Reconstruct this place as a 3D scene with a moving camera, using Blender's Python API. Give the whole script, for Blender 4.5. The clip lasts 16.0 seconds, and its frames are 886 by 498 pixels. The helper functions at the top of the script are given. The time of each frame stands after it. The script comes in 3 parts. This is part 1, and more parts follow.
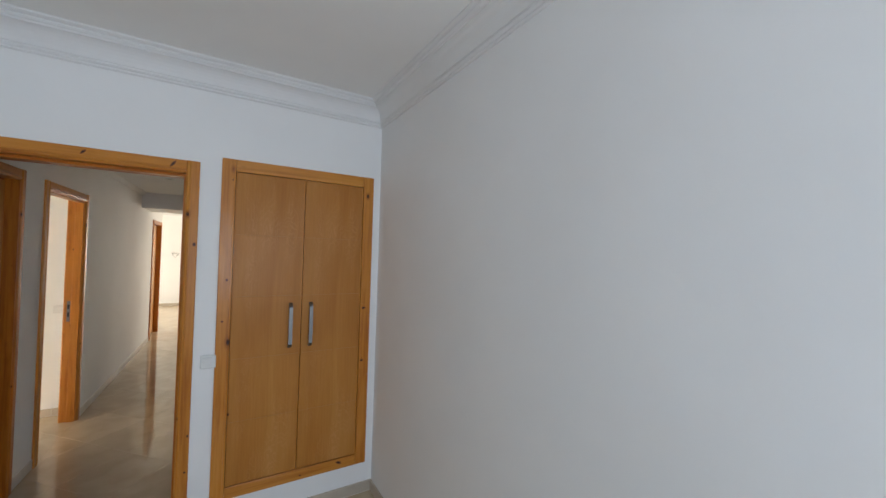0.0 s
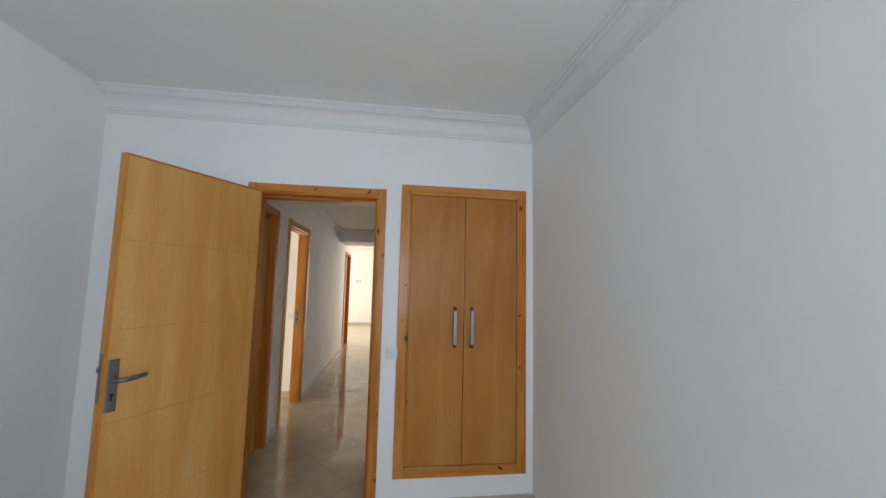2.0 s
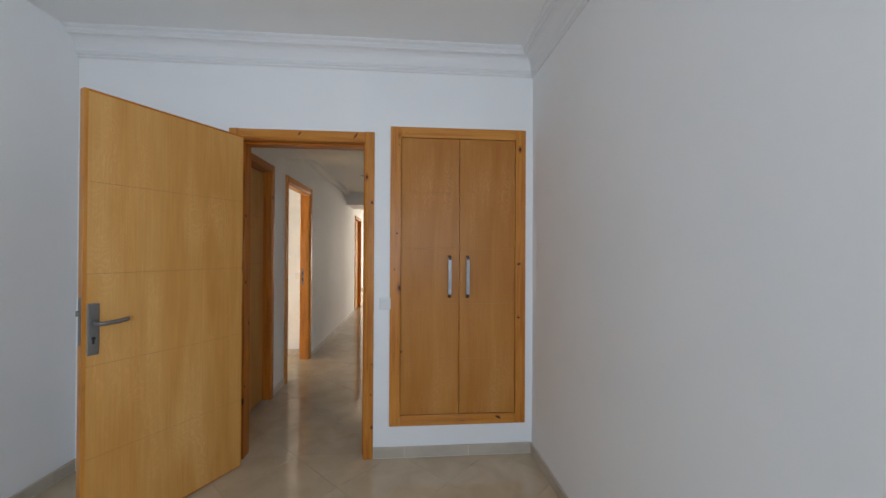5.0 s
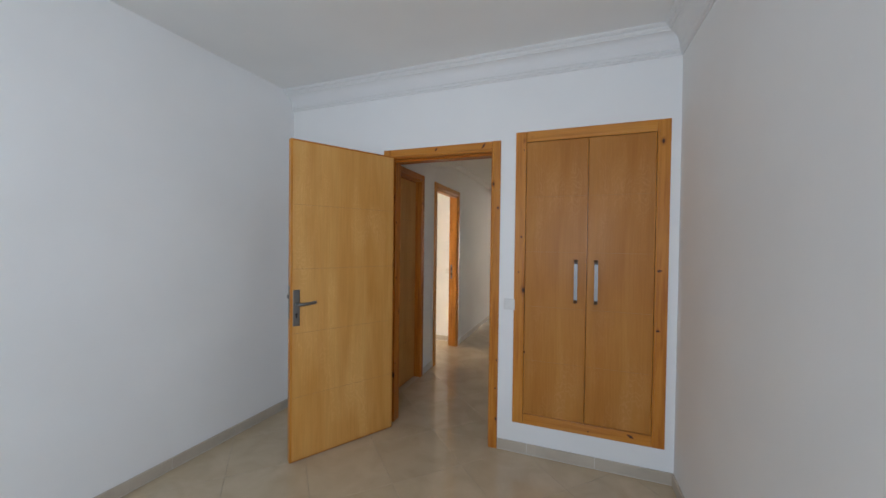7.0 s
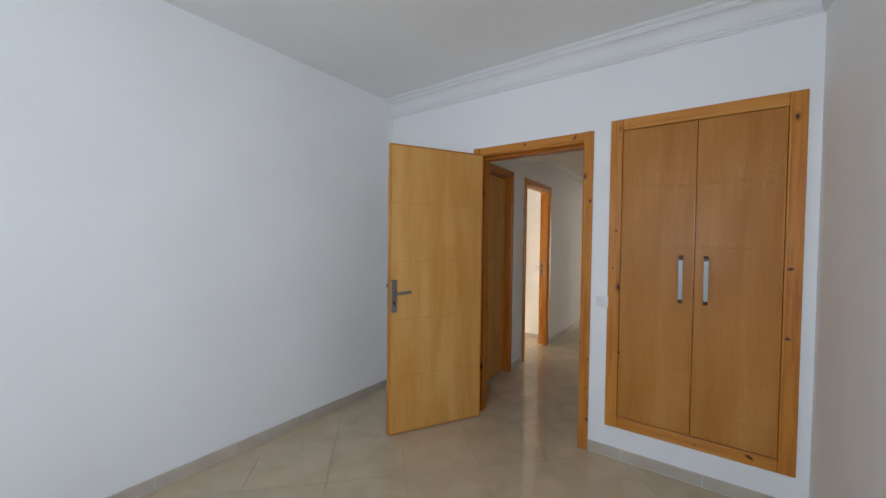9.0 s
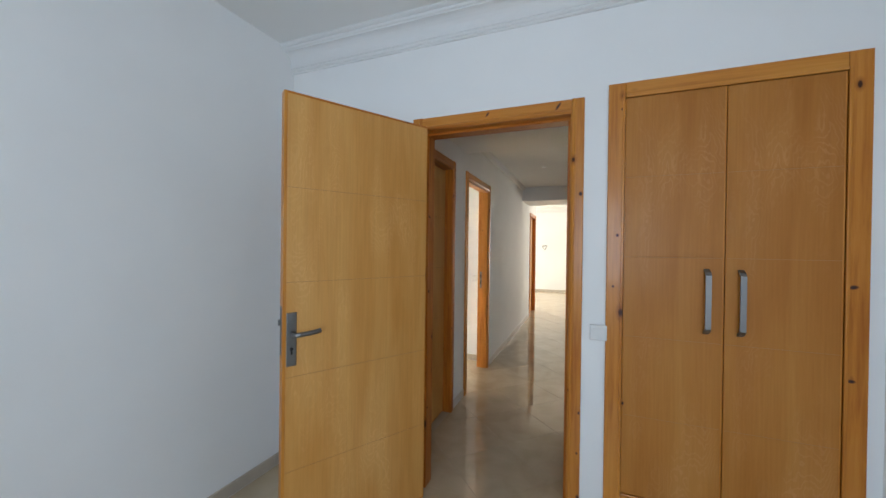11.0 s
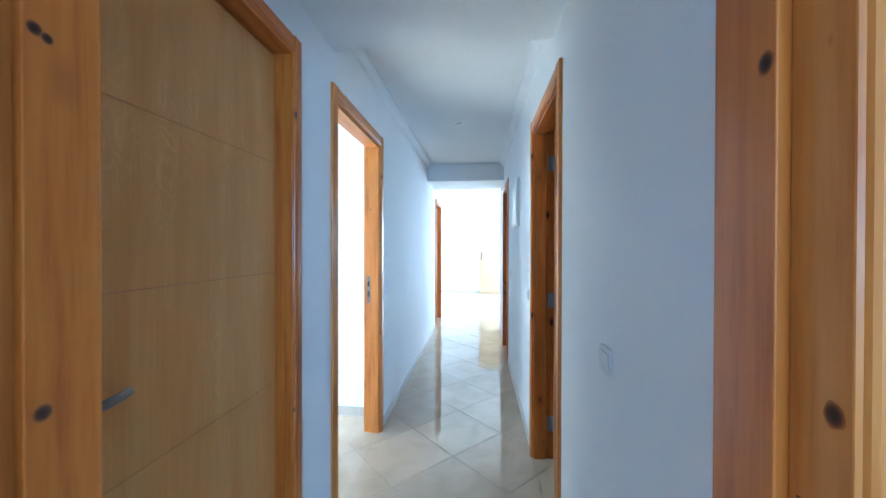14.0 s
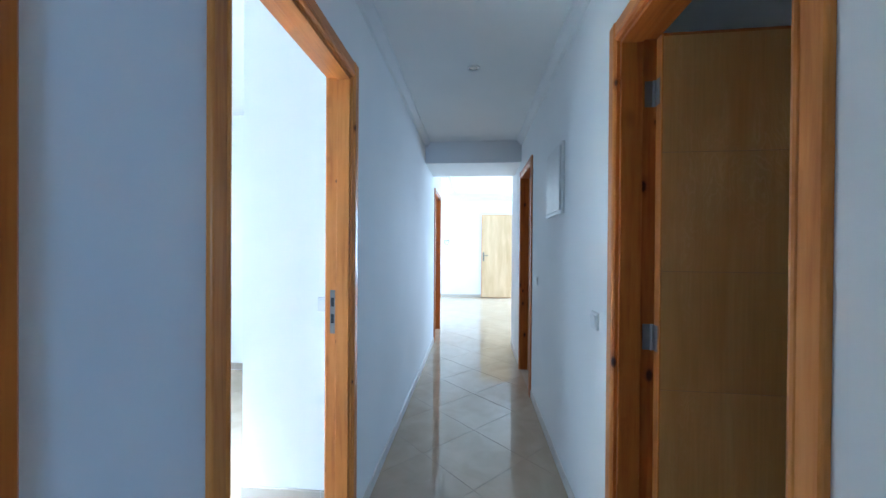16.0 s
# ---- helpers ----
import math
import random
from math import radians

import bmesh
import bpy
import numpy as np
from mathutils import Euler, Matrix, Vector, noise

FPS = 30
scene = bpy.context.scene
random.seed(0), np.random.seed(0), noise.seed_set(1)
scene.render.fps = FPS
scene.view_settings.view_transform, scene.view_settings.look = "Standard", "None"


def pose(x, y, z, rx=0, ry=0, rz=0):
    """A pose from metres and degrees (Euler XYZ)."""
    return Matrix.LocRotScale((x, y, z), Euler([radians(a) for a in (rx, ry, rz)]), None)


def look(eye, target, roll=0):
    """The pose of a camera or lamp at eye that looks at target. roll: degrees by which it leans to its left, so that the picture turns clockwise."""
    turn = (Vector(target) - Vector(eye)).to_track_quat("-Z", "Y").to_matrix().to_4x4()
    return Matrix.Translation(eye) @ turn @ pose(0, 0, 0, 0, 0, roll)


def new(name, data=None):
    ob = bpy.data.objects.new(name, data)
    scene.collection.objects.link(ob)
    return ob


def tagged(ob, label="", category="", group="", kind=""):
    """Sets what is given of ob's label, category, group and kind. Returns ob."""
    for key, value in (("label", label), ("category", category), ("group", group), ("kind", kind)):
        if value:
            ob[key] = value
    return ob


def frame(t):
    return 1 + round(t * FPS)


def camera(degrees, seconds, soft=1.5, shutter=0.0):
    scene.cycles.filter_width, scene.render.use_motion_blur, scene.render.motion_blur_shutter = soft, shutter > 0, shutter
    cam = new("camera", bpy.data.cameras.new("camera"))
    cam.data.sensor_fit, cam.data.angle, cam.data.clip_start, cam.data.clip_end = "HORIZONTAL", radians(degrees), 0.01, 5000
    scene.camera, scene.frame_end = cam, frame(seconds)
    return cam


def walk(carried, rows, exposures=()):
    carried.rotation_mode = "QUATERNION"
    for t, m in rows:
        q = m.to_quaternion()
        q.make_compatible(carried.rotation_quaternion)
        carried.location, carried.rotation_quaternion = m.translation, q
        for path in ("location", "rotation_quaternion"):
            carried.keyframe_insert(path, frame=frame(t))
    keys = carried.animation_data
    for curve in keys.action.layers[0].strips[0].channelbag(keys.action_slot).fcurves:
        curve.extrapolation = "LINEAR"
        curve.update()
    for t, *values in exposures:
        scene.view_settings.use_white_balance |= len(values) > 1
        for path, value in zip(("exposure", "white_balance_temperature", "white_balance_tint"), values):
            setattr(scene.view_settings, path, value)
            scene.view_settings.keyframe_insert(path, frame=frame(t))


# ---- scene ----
cam = camera(102.0, 16.0)
PATH = [
    (0, (0.387, 0.216, 1.635), (1.4, 1.94, 1.668), 1.7),
    (0.5, (0.338, 0.234, 1.643), (1.037, 2.104, 1.764), 1.5),
    (1, (0.329, 0.202, 1.605), (0.781, 2.142, 1.787), 1.6),
    (1.5, (0.333, 0.164, 1.547), (0.61, 2.136, 1.731), 1.7),
    (2, (0.307, 0.145, 1.48), (0.558, 2.12, 1.664), 1.3),
    (2.5, (0.302, 0.136, 1.407), (0.553, 2.112, 1.585), 1.0),
    (3, (0.323, 0.082, 1.339), (0.562, 2.061, 1.499), 0.6),
    (3.5, (0.343, 0.03, 1.27), (0.573, 2.013, 1.393), 0.4),
    (5.8, (0.604, 0.349, 1.369), (0.575, 2.348, 1.357), -0.2),
    (6, (0.636, 0.329, 1.368), (0.493, 2.324, 1.358), -0.2),
    (6.5, (0.69, 0.243, 1.379), (0.258, 2.196, 1.369), 0.5),
    (7, (0.72, 0.179, 1.409), (0.017, 2.051, 1.375), 0.7),
    (7.5, (0.754, 0.156, 1.334), (-0.207, 1.91, 1.316), 1.4),
    (8, (0.797, 0.083, 1.347), (-0.354, 1.718, 1.298), 0.7),
    (10.3, (0.5, 0.497, 1.404), (-0.603, 2.165, 1.366), 0.7),
    (10.5, (0.415, 0.608, 1.396), (-0.589, 2.337, 1.368), 0.7),
    (11, (0.231, 0.777, 1.393), (-0.506, 2.636, 1.38), 0.7),
    (11.5, (0.117, 1.039, 1.362), (-0.417, 2.966, 1.353), 0.2),
    (12, (0.056, 1.311, 1.362), (-0.405, 3.257, 1.363), -0.1),
    (12.5, (0.01, 1.567, 1.367), (-0.381, 3.528, 1.362), 0.1),
    (13, (-0.058, 1.792, 1.353), (-0.357, 3.769, 1.343), 0.1),
    (13.5, (-0.092, 2.012, 1.314), (-0.317, 3.999, 1.301), 0.1),
    (14, (-0.116, 2.317, 1.323), (-0.311, 4.307, 1.309), 0.1),
    (14.5, (-0.168, 2.598, 1.341), (-0.359, 4.589, 1.323), 0.1),
    (15, (-0.213, 2.898, 1.356), (-0.39, 4.89, 1.348), 0.7),
    (15.5, (-0.24, 3.177, 1.298), (-0.401, 5.17, 1.3), 0.6),
    (16, (-0.281, 3.285, 1.301), (-0.449, 5.278, 1.289), 0.4),
]
walk(cam, [(t, look(eye, target, roll)) for t, eye, target, roll in PATH],
     exposures=[(0.0, -0.15, 6300, 13), (1.5, -0.03, 6250, 12), (3.5, -0.03, 6250, 13), (8.0, 0.0, 6300, 14), (11.0, 0.1, 6000, 10), (12.0, 0.3, 5000, 6),
                (13.0, 0.7, 3850, 13), (13.5, 0.95, 3850, 8), (14.0, 1.25, 3900, 1), (14.5, 1.15, 3700, -2), (15.0, 0.92, 3750, 1), (16.0, 0.58, 3950, 3)])

# ---- daylight and added fill ----
world = bpy.data.worlds.new("sky")
scene.world = world
world.use_nodes = True
wn = world.node_tree.nodes
sky = wn.new("ShaderNodeTexSky")
sky.sky_type, sky.sun_disc = "NISHITA", False
sky.sun_elevation, sky.sun_rotation = radians(50), radians(90)
wn["Background"].inputs["Strength"].default_value = 0.1
world.node_tree.links.new(sky.outputs["Color"], wn["Background"].inputs["Color"])
sun_data = bpy.data.lights.new("sun", "SUN")
sun_data.energy, sun_data.angle, sun_data.color = 3.0, radians(0.5), (1.0, 0.95, 0.88)
sun = new("sun", sun_data)
sun.matrix_world = look((30, 0, 36), (0, 0, 0))


def area_lamp(name, eye, target, width, height, watts, colour, spread=180):
    """An area lamp: outdoor light in a window's opening, or added fill."""
    data = bpy.data.lights.new(name, "AREA")
    data.shape, data.size, data.size_y, data.energy, data.color = "RECTANGLE", width, height, watts, colour
    data.spread = radians(spread)
    lamp = new(name, data)
    lamp.matrix_world = look(eye, target)
    return lamp


# sky from above and sunlit ground from below, through the bedroom's window
area_lamp("bedroom_window_light", (0.70, -1.36, 1.5), (-0.6, 1.6, 0.9), 1.08, 1.25, 27, (0.53, 0.77, 1.0))
area_lamp("bedroom_ground_light", (0.70, -1.38, 1.4), (-0.4, 0.5, 2.4), 1.08, 1.0, 18.5, (1.0, 0.925, 0.88))
area_lamp("side_room_window_light", (-2.75, 3.77, 1.5), (-2.5, 6.0, 1.2), 1.1, 1.35, 13, (1.0, 0.94, 0.80))
# added steep beam, unseen: bounces off the side room's floor to brighten the hall
area_lamp("side_room_bounce_fill", (-2.75, 3.75, 1.9), (-2.65, 4.35, 0.0), 1.0, 0.5, 85, (1.0, 0.93, 0.80), 70)
area_lamp("salon_window_light", (-3.98, 10.9, 1.45), (0.0, 11.2, 1.0), 2.6, 1.7, 100, (1.0, 0.925, 0.78))
# added lamp out of view that sends fill light down the hall
area_lamp("salon_hall_fill", (1.75, 12.68, 1.3), (0.5, 9.0, 1.0), 1.5, 1.9, 108, (1.0, 0.925, 0.78))


# ---- materials ----
def node_material(name):
    m = bpy.data.materials.new(name)
    m.use_nodes = True
    nt = m.node_tree
    return m, nt, nt.nodes["Principled BSDF"]


def add_node(nt, kind, **values):
    n = nt.nodes.new(kind)
    for key, value in values.items():
        n.inputs[key.replace("_", " ")].default_value = value
    return n


def ramp(nt, stops):
    r = nt.nodes.new("ShaderNodeValToRGB")
    e = r.color_ramp.elements
    while len(e) < len(stops):
        e.new(0.5)
    for slot, (p, c) in zip(e, stops):
        slot.position, slot.color = p, (*c, 1)
    return r


def coords(nt, scale):
    tc = nt.nodes.new("ShaderNodeTexCoord")
    mp = nt.nodes.new("ShaderNodeMapping")
    mp.inputs["Scale"].default_value = scale
    nt.links.new(tc.outputs["Object"], mp.inputs["Vector"])
    return mp.outputs["Vector"]


def bump(nt, bsdf, height, strength, distance):
    b = add_node(nt, "ShaderNodeBump", Strength=strength, Distance=distance)
    nt.links.new(height, b.inputs["Height"])
    nt.links.new(b.outputs["Normal"], bsdf.inputs["Normal"])


def mixed(nt, a, b, fac, mode="MIX"):
    m = nt.nodes.new("ShaderNodeMix")
    m.data_type, m.blend_type = "RGBA", mode
    for slot, value in ((0, fac), (6, a), (7, b)):
        if isinstance(value, bpy.types.NodeSocket):
            nt.links.new(value, m.inputs[slot])
        else:
            m.inputs[slot].default_value = value if slot == 0 else (*value, 1)
    return m.outputs[2]


def plaster(name, colour, rough=0.75):
    """Rolled wall paint: faint clouds and a fine roller texture."""
    m, nt, b = node_material(name)
    big = add_node(nt, "ShaderNodeTexNoise", Scale=1.7, Detail=3.0)
    nt.links.new(coords(nt, (1, 1, 1)), big.inputs["Vector"])
    lo = tuple(c * 0.965 for c in colour)
    r = ramp(nt, [(0.35, lo), (0.65, colour)])
    nt.links.new(big.outputs["Fac"], r.inputs["Fac"])
    nt.links.new(r.outputs["Color"], b.inputs["Base Color"])
    fine = add_node(nt, "ShaderNodeTexNoise", Scale=95.0, Detail=4.0)
    nt.links.new(coords(nt, (1, 1, 1)), fine.inputs["Vector"])
    wave = add_node(nt, "ShaderNodeTexNoise", Scale=6.0, Detail=2.0)
    nt.links.new(coords(nt, (1, 1, 1)), wave.inputs["Vector"])
    ad = nt.nodes.new("ShaderNodeMath")
    ad.operation = "MULTIPLY_ADD"
    ad.inputs[1].default_value = 0.12
    nt.links.new(fine.outputs["Fac"], ad.inputs[0])
    nt.links.new(wave.outputs["Fac"], ad.inputs[2])
    bump(nt, b, ad.outputs[0], 0.25, 0.006)
    b.inputs["Roughness"].default_value = rough
    return m


def pine(name, axis, dark, mid, light):
    """Varnished pine: straight grain along the axis, with dark knots here and there."""
    m, nt, b = node_material(name)
    along = [1.0, 1.0, 1.0]
    along[axis] = 0.06
    grain = add_node(nt, "ShaderNodeTexNoise", Scale=42.0, Detail=5.0, Roughness=0.6, Distortion=0.3)
    nt.links.new(coords(nt, along), grain.inputs["Vector"])
    tone = add_node(nt, "ShaderNodeTexNoise", Scale=2.6, Detail=2.0)
    nt.links.new(coords(nt, along), tone.inputs["Vector"])
    g = ramp(nt, [(0.28, dark), (0.5, mid), (0.75, light)])
    nt.links.new(grain.outputs["Fac"], g.inputs["Fac"])
    t = ramp(nt, [(0.3, (0.78, 0.62, 0.55)), (0.68, (1.0, 0.97, 0.95))])
    nt.links.new(tone.outputs["Fac"], t.inputs["Fac"])
    base = mixed(nt, g.outputs["Color"], t.outputs["Color"], 1.0, "MULTIPLY")
    kscale = [1.0, 1.0, 1.0]
    kscale[axis] = 0.5
    cells = add_node(nt, "ShaderNodeTexVoronoi", Scale=15.0)
    nt.links.new(coords(nt, kscale), cells.inputs["Vector"])
    sep = nt.nodes.new("ShaderNodeSeparateColor")
    nt.links.new(cells.outputs["Color"], sep.inputs["Color"])
    size = add_node(nt, "ShaderNodeMapRange")
    for key, value in (("From Min", 0.62), ("From Max", 1.0), ("To Min", 0.001), ("To Max", 1.0)):
        size.inputs[key].default_value = value
    nt.links.new(sep.outputs[0], size.inputs["Value"])
    near = nt.nodes.new("ShaderNodeMath")
    near.operation = "DIVIDE"
    nt.links.new(cells.outputs["Distance"], near.inputs[0])
    nt.links.new(size.outputs["Result"], near.inputs[1])
    halo = ramp(nt, [(0.15, (0.75, 0.75, 0.75)), (0.45, (0, 0, 0))])
    core = ramp(nt, [(0.13, (1, 1, 1)), (0.22, (0, 0, 0))])
    for r in (halo, core):
        nt.links.new(near.outputs[0], r.inputs["Fac"])
    ringed = mixed(nt, base, (0.26, 0.070, 0.010), halo.outputs["Color"])
    nt.links.new(mixed(nt, ringed, (0.040, 0.011, 0.005), core.outputs["Color"]), b.inputs["Base Color"])
    bump(nt, b, grain.outputs["Fac"], 0.12, 0.002)
    b.inputs["Roughness"].default_value = 0.34
    b.inputs["Specular IOR Level"].default_value = 0.3
    b.inputs["Coat Weight"].default_value = 0.12
    b.inputs["Coat Roughness"].default_value = 0.12
    return m


def veneer(name, light, mid, dark, rough=0.40, gloss=0.3, coat=0.08):
    """Varnished birch plywood: soft upright bands and pale flame figure."""
    m, nt, b = node_material(name)
    band = add_node(nt, "ShaderNodeTexNoise", Scale=7.0, Detail=4.0, Distortion=0.8)
    nt.links.new(coords(nt, (1, 1, 0.15)), band.inputs["Vector"])
    g = ramp(nt, [(0.3, dark), (0.5, mid), (0.72, light)])
    nt.links.new(band.outputs["Fac"], g.inputs["Fac"])
    fibre = add_node(nt, "ShaderNodeTexNoise", Scale=120.0, Detail=3.0)
    nt.links.new(coords(nt, (1, 1, 0.03)), fibre.inputs["Vector"])
    f = ramp(nt, [(0.3, (0.90, 0.885, 0.86)), (0.7, (1, 1, 1))])
    nt.links.new(fibre.outputs["Fac"], f.inputs["Fac"])
    base = mixed(nt, g.outputs["Color"], f.outputs["Color"], 1.0, "MULTIPLY")
    # flame figure: contour lines of a stretched noise, strong in narrow upright patches and faint elsewhere
    hill = add_node(nt, "ShaderNodeTexNoise", Scale=4.2, Detail=5.0, Roughness=0.5, Distortion=0.2)
    nt.links.new(coords(nt, (1, 1, 0.42)), hill.inputs["Vector"])
    rings = nt.nodes.new("ShaderNodeMath")
    rings.operation = "MULTIPLY"
    rings.inputs[1].default_value = 210.0
    nt.links.new(hill.outputs["Fac"], rings.inputs[0])
    lines = nt.nodes.new("ShaderNodeMath")
    lines.operation = "SINE"
    nt.links.new(rings.outputs[0], lines.inputs[0])
    lr = ramp(nt, [(0.30, (0.42, 0.42, 0.42)), (1.0, (1, 1, 1))])
    nt.links.new(lines.outputs[0], lr.inputs["Fac"])
    column = add_node(nt, "ShaderNodeTexNoise", Scale=7.0, Detail=2.5, Roughness=0.55)
    nt.links.new(coords(nt, (1, 1, 0.24)), column.inputs["Vector"])
    cr = ramp(nt, [(0.50, (0.03, 0.03, 0.03)), (0.70, (0.42, 0.42, 0.42))])
    nt.links.new(column.outputs["Fac"], cr.inputs["Fac"])
    both = nt.nodes.new("ShaderNodeMath")
    both.operation = "MULTIPLY"
    nt.links.new(cr.outputs["Color"], both.inputs[0])
    nt.links.new(lr.outputs["Color"], both.inputs[1])
    pale = tuple(min(1.0, c * 1.10 + 0.07) for c in light)
    nt.links.new(mixed(nt, base, pale, both.outputs[0]), b.inputs["Base Color"])
    bump(nt, b, fibre.outputs["Fac"], 0.06, 0.001)
    b.inputs["Roughness"].default_value = rough
    b.inputs["Specular IOR Level"].default_value = gloss
    b.inputs["Coat Weight"].default_value = coat
    b.inputs["Coat Roughness"].default_value = 0.18
    return m


def polished_tile(name, light, dark, rough):
    """Polished cream porcelain with faint clouds; each tile a shade of its own."""
    m, nt, b = node_material(name)
    cloud = add_node(nt, "ShaderNodeTexNoise", Scale=5.5, Detail=5.0, Distortion=0.6)
    nt.links.new(coords(nt, (1, 1, 1)), cloud.inputs["Vector"])
    g = ramp(nt, [(0.32, dark), (0.68, light)])
    nt.links.new(cloud.outputs["Fac"], g.inputs["Fac"])
    info = nt.nodes.new("ShaderNodeObjectInfo")
    shade = ramp(nt, [(0.0, (0.93, 0.93, 0.92)), (1.0, (1, 1, 1))])
    nt.links.new(info.outputs["Random"], shade.inputs["Fac"])
    nt.links.new(mixed(nt, g.outputs["Color"], shade.outputs["Color"], 1.0, "MULTIPLY"), b.inputs["Base Color"])
    smear = add_node(nt, "ShaderNodeTexNoise", Scale=3.0, Detail=4.0)
    nt.links.new(coords(nt, (1, 1, 1)), smear.inputs["Vector"])
    rr = ramp(nt, [(0.3, (rough * 0.7,) * 3), (0.75, (rough * 1.7,) * 3)])
    nt.links.new(smear.outputs["Fac"], rr.inputs["Fac"])
    nt.links.new(rr.outputs["Color"], b.inputs["Roughness"])
    bump(nt, b, smear.outputs["Fac"], 0.05, 0.004)
    return m


def plain(name, colour, rough=0.5, metal=0.0, grain=0.06):
    m, nt, b = node_material(name)
    n = add_node(nt, "ShaderNodeTexNoise", Scale=30.0, Detail=3.0)
    nt.links.new(coords(nt, (1, 1, 1)), n.inputs["Vector"])
    g = ramp(nt, [(0.3, tuple(c * (1 - grain) for c in colour)), (0.7, colour)])
    nt.links.new(n.outputs["Fac"], g.inputs["Fac"])
    nt.links.new(g.outputs["Color"], b.inputs["Base Color"])
    b.inputs["Roughness"].default_value, b.inputs["Metallic"].default_value = rough, metal
    return m


def knot_wood(name):
    """A knot: dark heart, reddish rim that runs into the pine around it."""
    m, nt, b = node_material(name)
    away = nt.nodes.new("ShaderNodeVectorMath")
    away.operation = "LENGTH"
    nt.links.new(coords(nt, (1, 0.01, 1)), away.inputs[0])
    g = ramp(nt, [(0.30, (0.030, 0.009, 0.004)), (0.62, (0.095, 0.026, 0.007)), (0.98, (0.40, 0.135, 0.018))])
    nt.links.new(away.outputs["Value"], g.inputs["Fac"])
    nt.links.new(g.outputs["Color"], b.inputs["Base Color"])
    b.inputs["Roughness"].default_value = 0.6
    return m


WALL = plaster("white_wall_paint", (0.90, 0.90, 0.885))
CEIL = plaster("white_ceiling_paint", (0.89, 0.89, 0.87), 0.85)
STUCCO = plaster("white_plaster_moulding", (0.83, 0.83, 0.82), 0.7)
PINE = [pine("varnished_pine_" + n, k, (0.46, 0.165, 0.022), (0.63, 0.272, 0.041), (0.71, 0.345, 0.068)) for k, n in enumerate("xyz")]
# redder pine: shade on hall trim and linings is put into its colour
PINE_RED_SHADED = [pine("shaded_reddish_pine_" + n, k, (0.35, 0.100, 0.009), (0.53, 0.185, 0.017), (0.62, 0.248, 0.028)) for k, n in enumerate("xyz")]
PLY = veneer("varnished_birch_plywood", (0.70, 0.378, 0.110), (0.665, 0.333, 0.083), (0.605, 0.282, 0.060))
# same plywood as PLY; the wardrobe's weaker light is put into this deeper orange
PLY_DIM_ORANGE = veneer("dim_orange_birch_plywood", (0.53, 0.235, 0.050), (0.485, 0.200, 0.038), (0.42, 0.159, 0.025), 0.45, 0.2, 0.04)
PLY_PALE = veneer("pale_birch_plywood", (0.74, 0.57, 0.33), (0.70, 0.52, 0.285), (0.63, 0.45, 0.23))
TILE = polished_tile("polished_cream_tile", (0.60, 0.485, 0.335), (0.52, 0.415, 0.28), 0.05)
SKIRT = polished_tile("beige_skirting_tile", (0.57, 0.495, 0.40), (0.49, 0.42, 0.335), 0.45)
SKIRT_PALE = polished_tile("pale_skirting_tile", (0.74, 0.70, 0.64), (0.66, 0.62, 0.56), 0.45)
GROUT = plain("tile_grout", (0.47, 0.385, 0.27), 0.6)
GROUT_PALE = plain("pale_grout", (0.72, 0.70, 0.66), 0.9)
STEEL = plain("brushed_steel", (0.24, 0.235, 0.23), 0.48, 1.0)
HINGE = plain("worn_hinge_steel", (0.30, 0.28, 0.26), 0.45, 0.5)
DARK = plain("dark_keyhole", (0.015, 0.015, 0.015), 0.7)
PLASTIC = plain("white_switch_plastic", (0.80, 0.80, 0.78), 0.35)
CAVITY = plain("raw_board", (0.25, 0.17, 0.10), 0.8)
RIM = plain("pale_satin_ring", (0.68, 0.68, 0.66), 0.3)
LAMP = plain("unlit_lamp_glass", (0.35, 0.35, 0.34), 0.2, 0.6)
CORE = plain("groove_wood", (0.46, 0.22, 0.075), 0.7)
KNOT = knot_wood("dark_pine_knot")
EARTH = plain("dry_ground", (0.30, 0.26, 0.20), 0.95)


# ---- helpers for building ----
def box(bm, x0, x1, y0, y1, z0, z1, bevel=0.0):
    made = bmesh.ops.create_cube(bm, size=1.0)["verts"]
    for v in made:
        v.co = Vector(((x0 + x1) / 2 + v.co.x * (x1 - x0), (y0 + y1) / 2 + v.co.y * (y1 - y0), (z0 + z1) / 2 + v.co.z * (z1 - z0)))
    if bevel:
        edges = list({e for v in made for e in v.link_edges})
        bmesh.ops.bevel(bm, geom=edges, offset=bevel, segments=2, affect="EDGES", profile=0.5)


def mesh_object(name, bm, material):
    bmesh.ops.recalc_face_normals(bm, faces=bm.faces)
    me = bpy.data.meshes.new(name)
    bm.to_mesh(me)
    bm.free()
    me.materials.append(material)
    return new(name, me)


def part(name, bm, material, parent, label=""):
    ob = mesh_object(name, bm, material)
    ob.parent = parent
    if label:
        tagged(ob, label)
    return ob


def boxpart(name, dims, material, parent, label="", bevel=0.002):
    bm = bmesh.new()
    box(bm, *dims, bevel)
    return part(name, bm, material, parent, label)


def structure(name, boxes, material, label, category):
    bm = bmesh.new()
    for b in boxes:
        box(bm, *b)
    return tagged(mesh_object(name, bm, material), label, category, kind="structure")


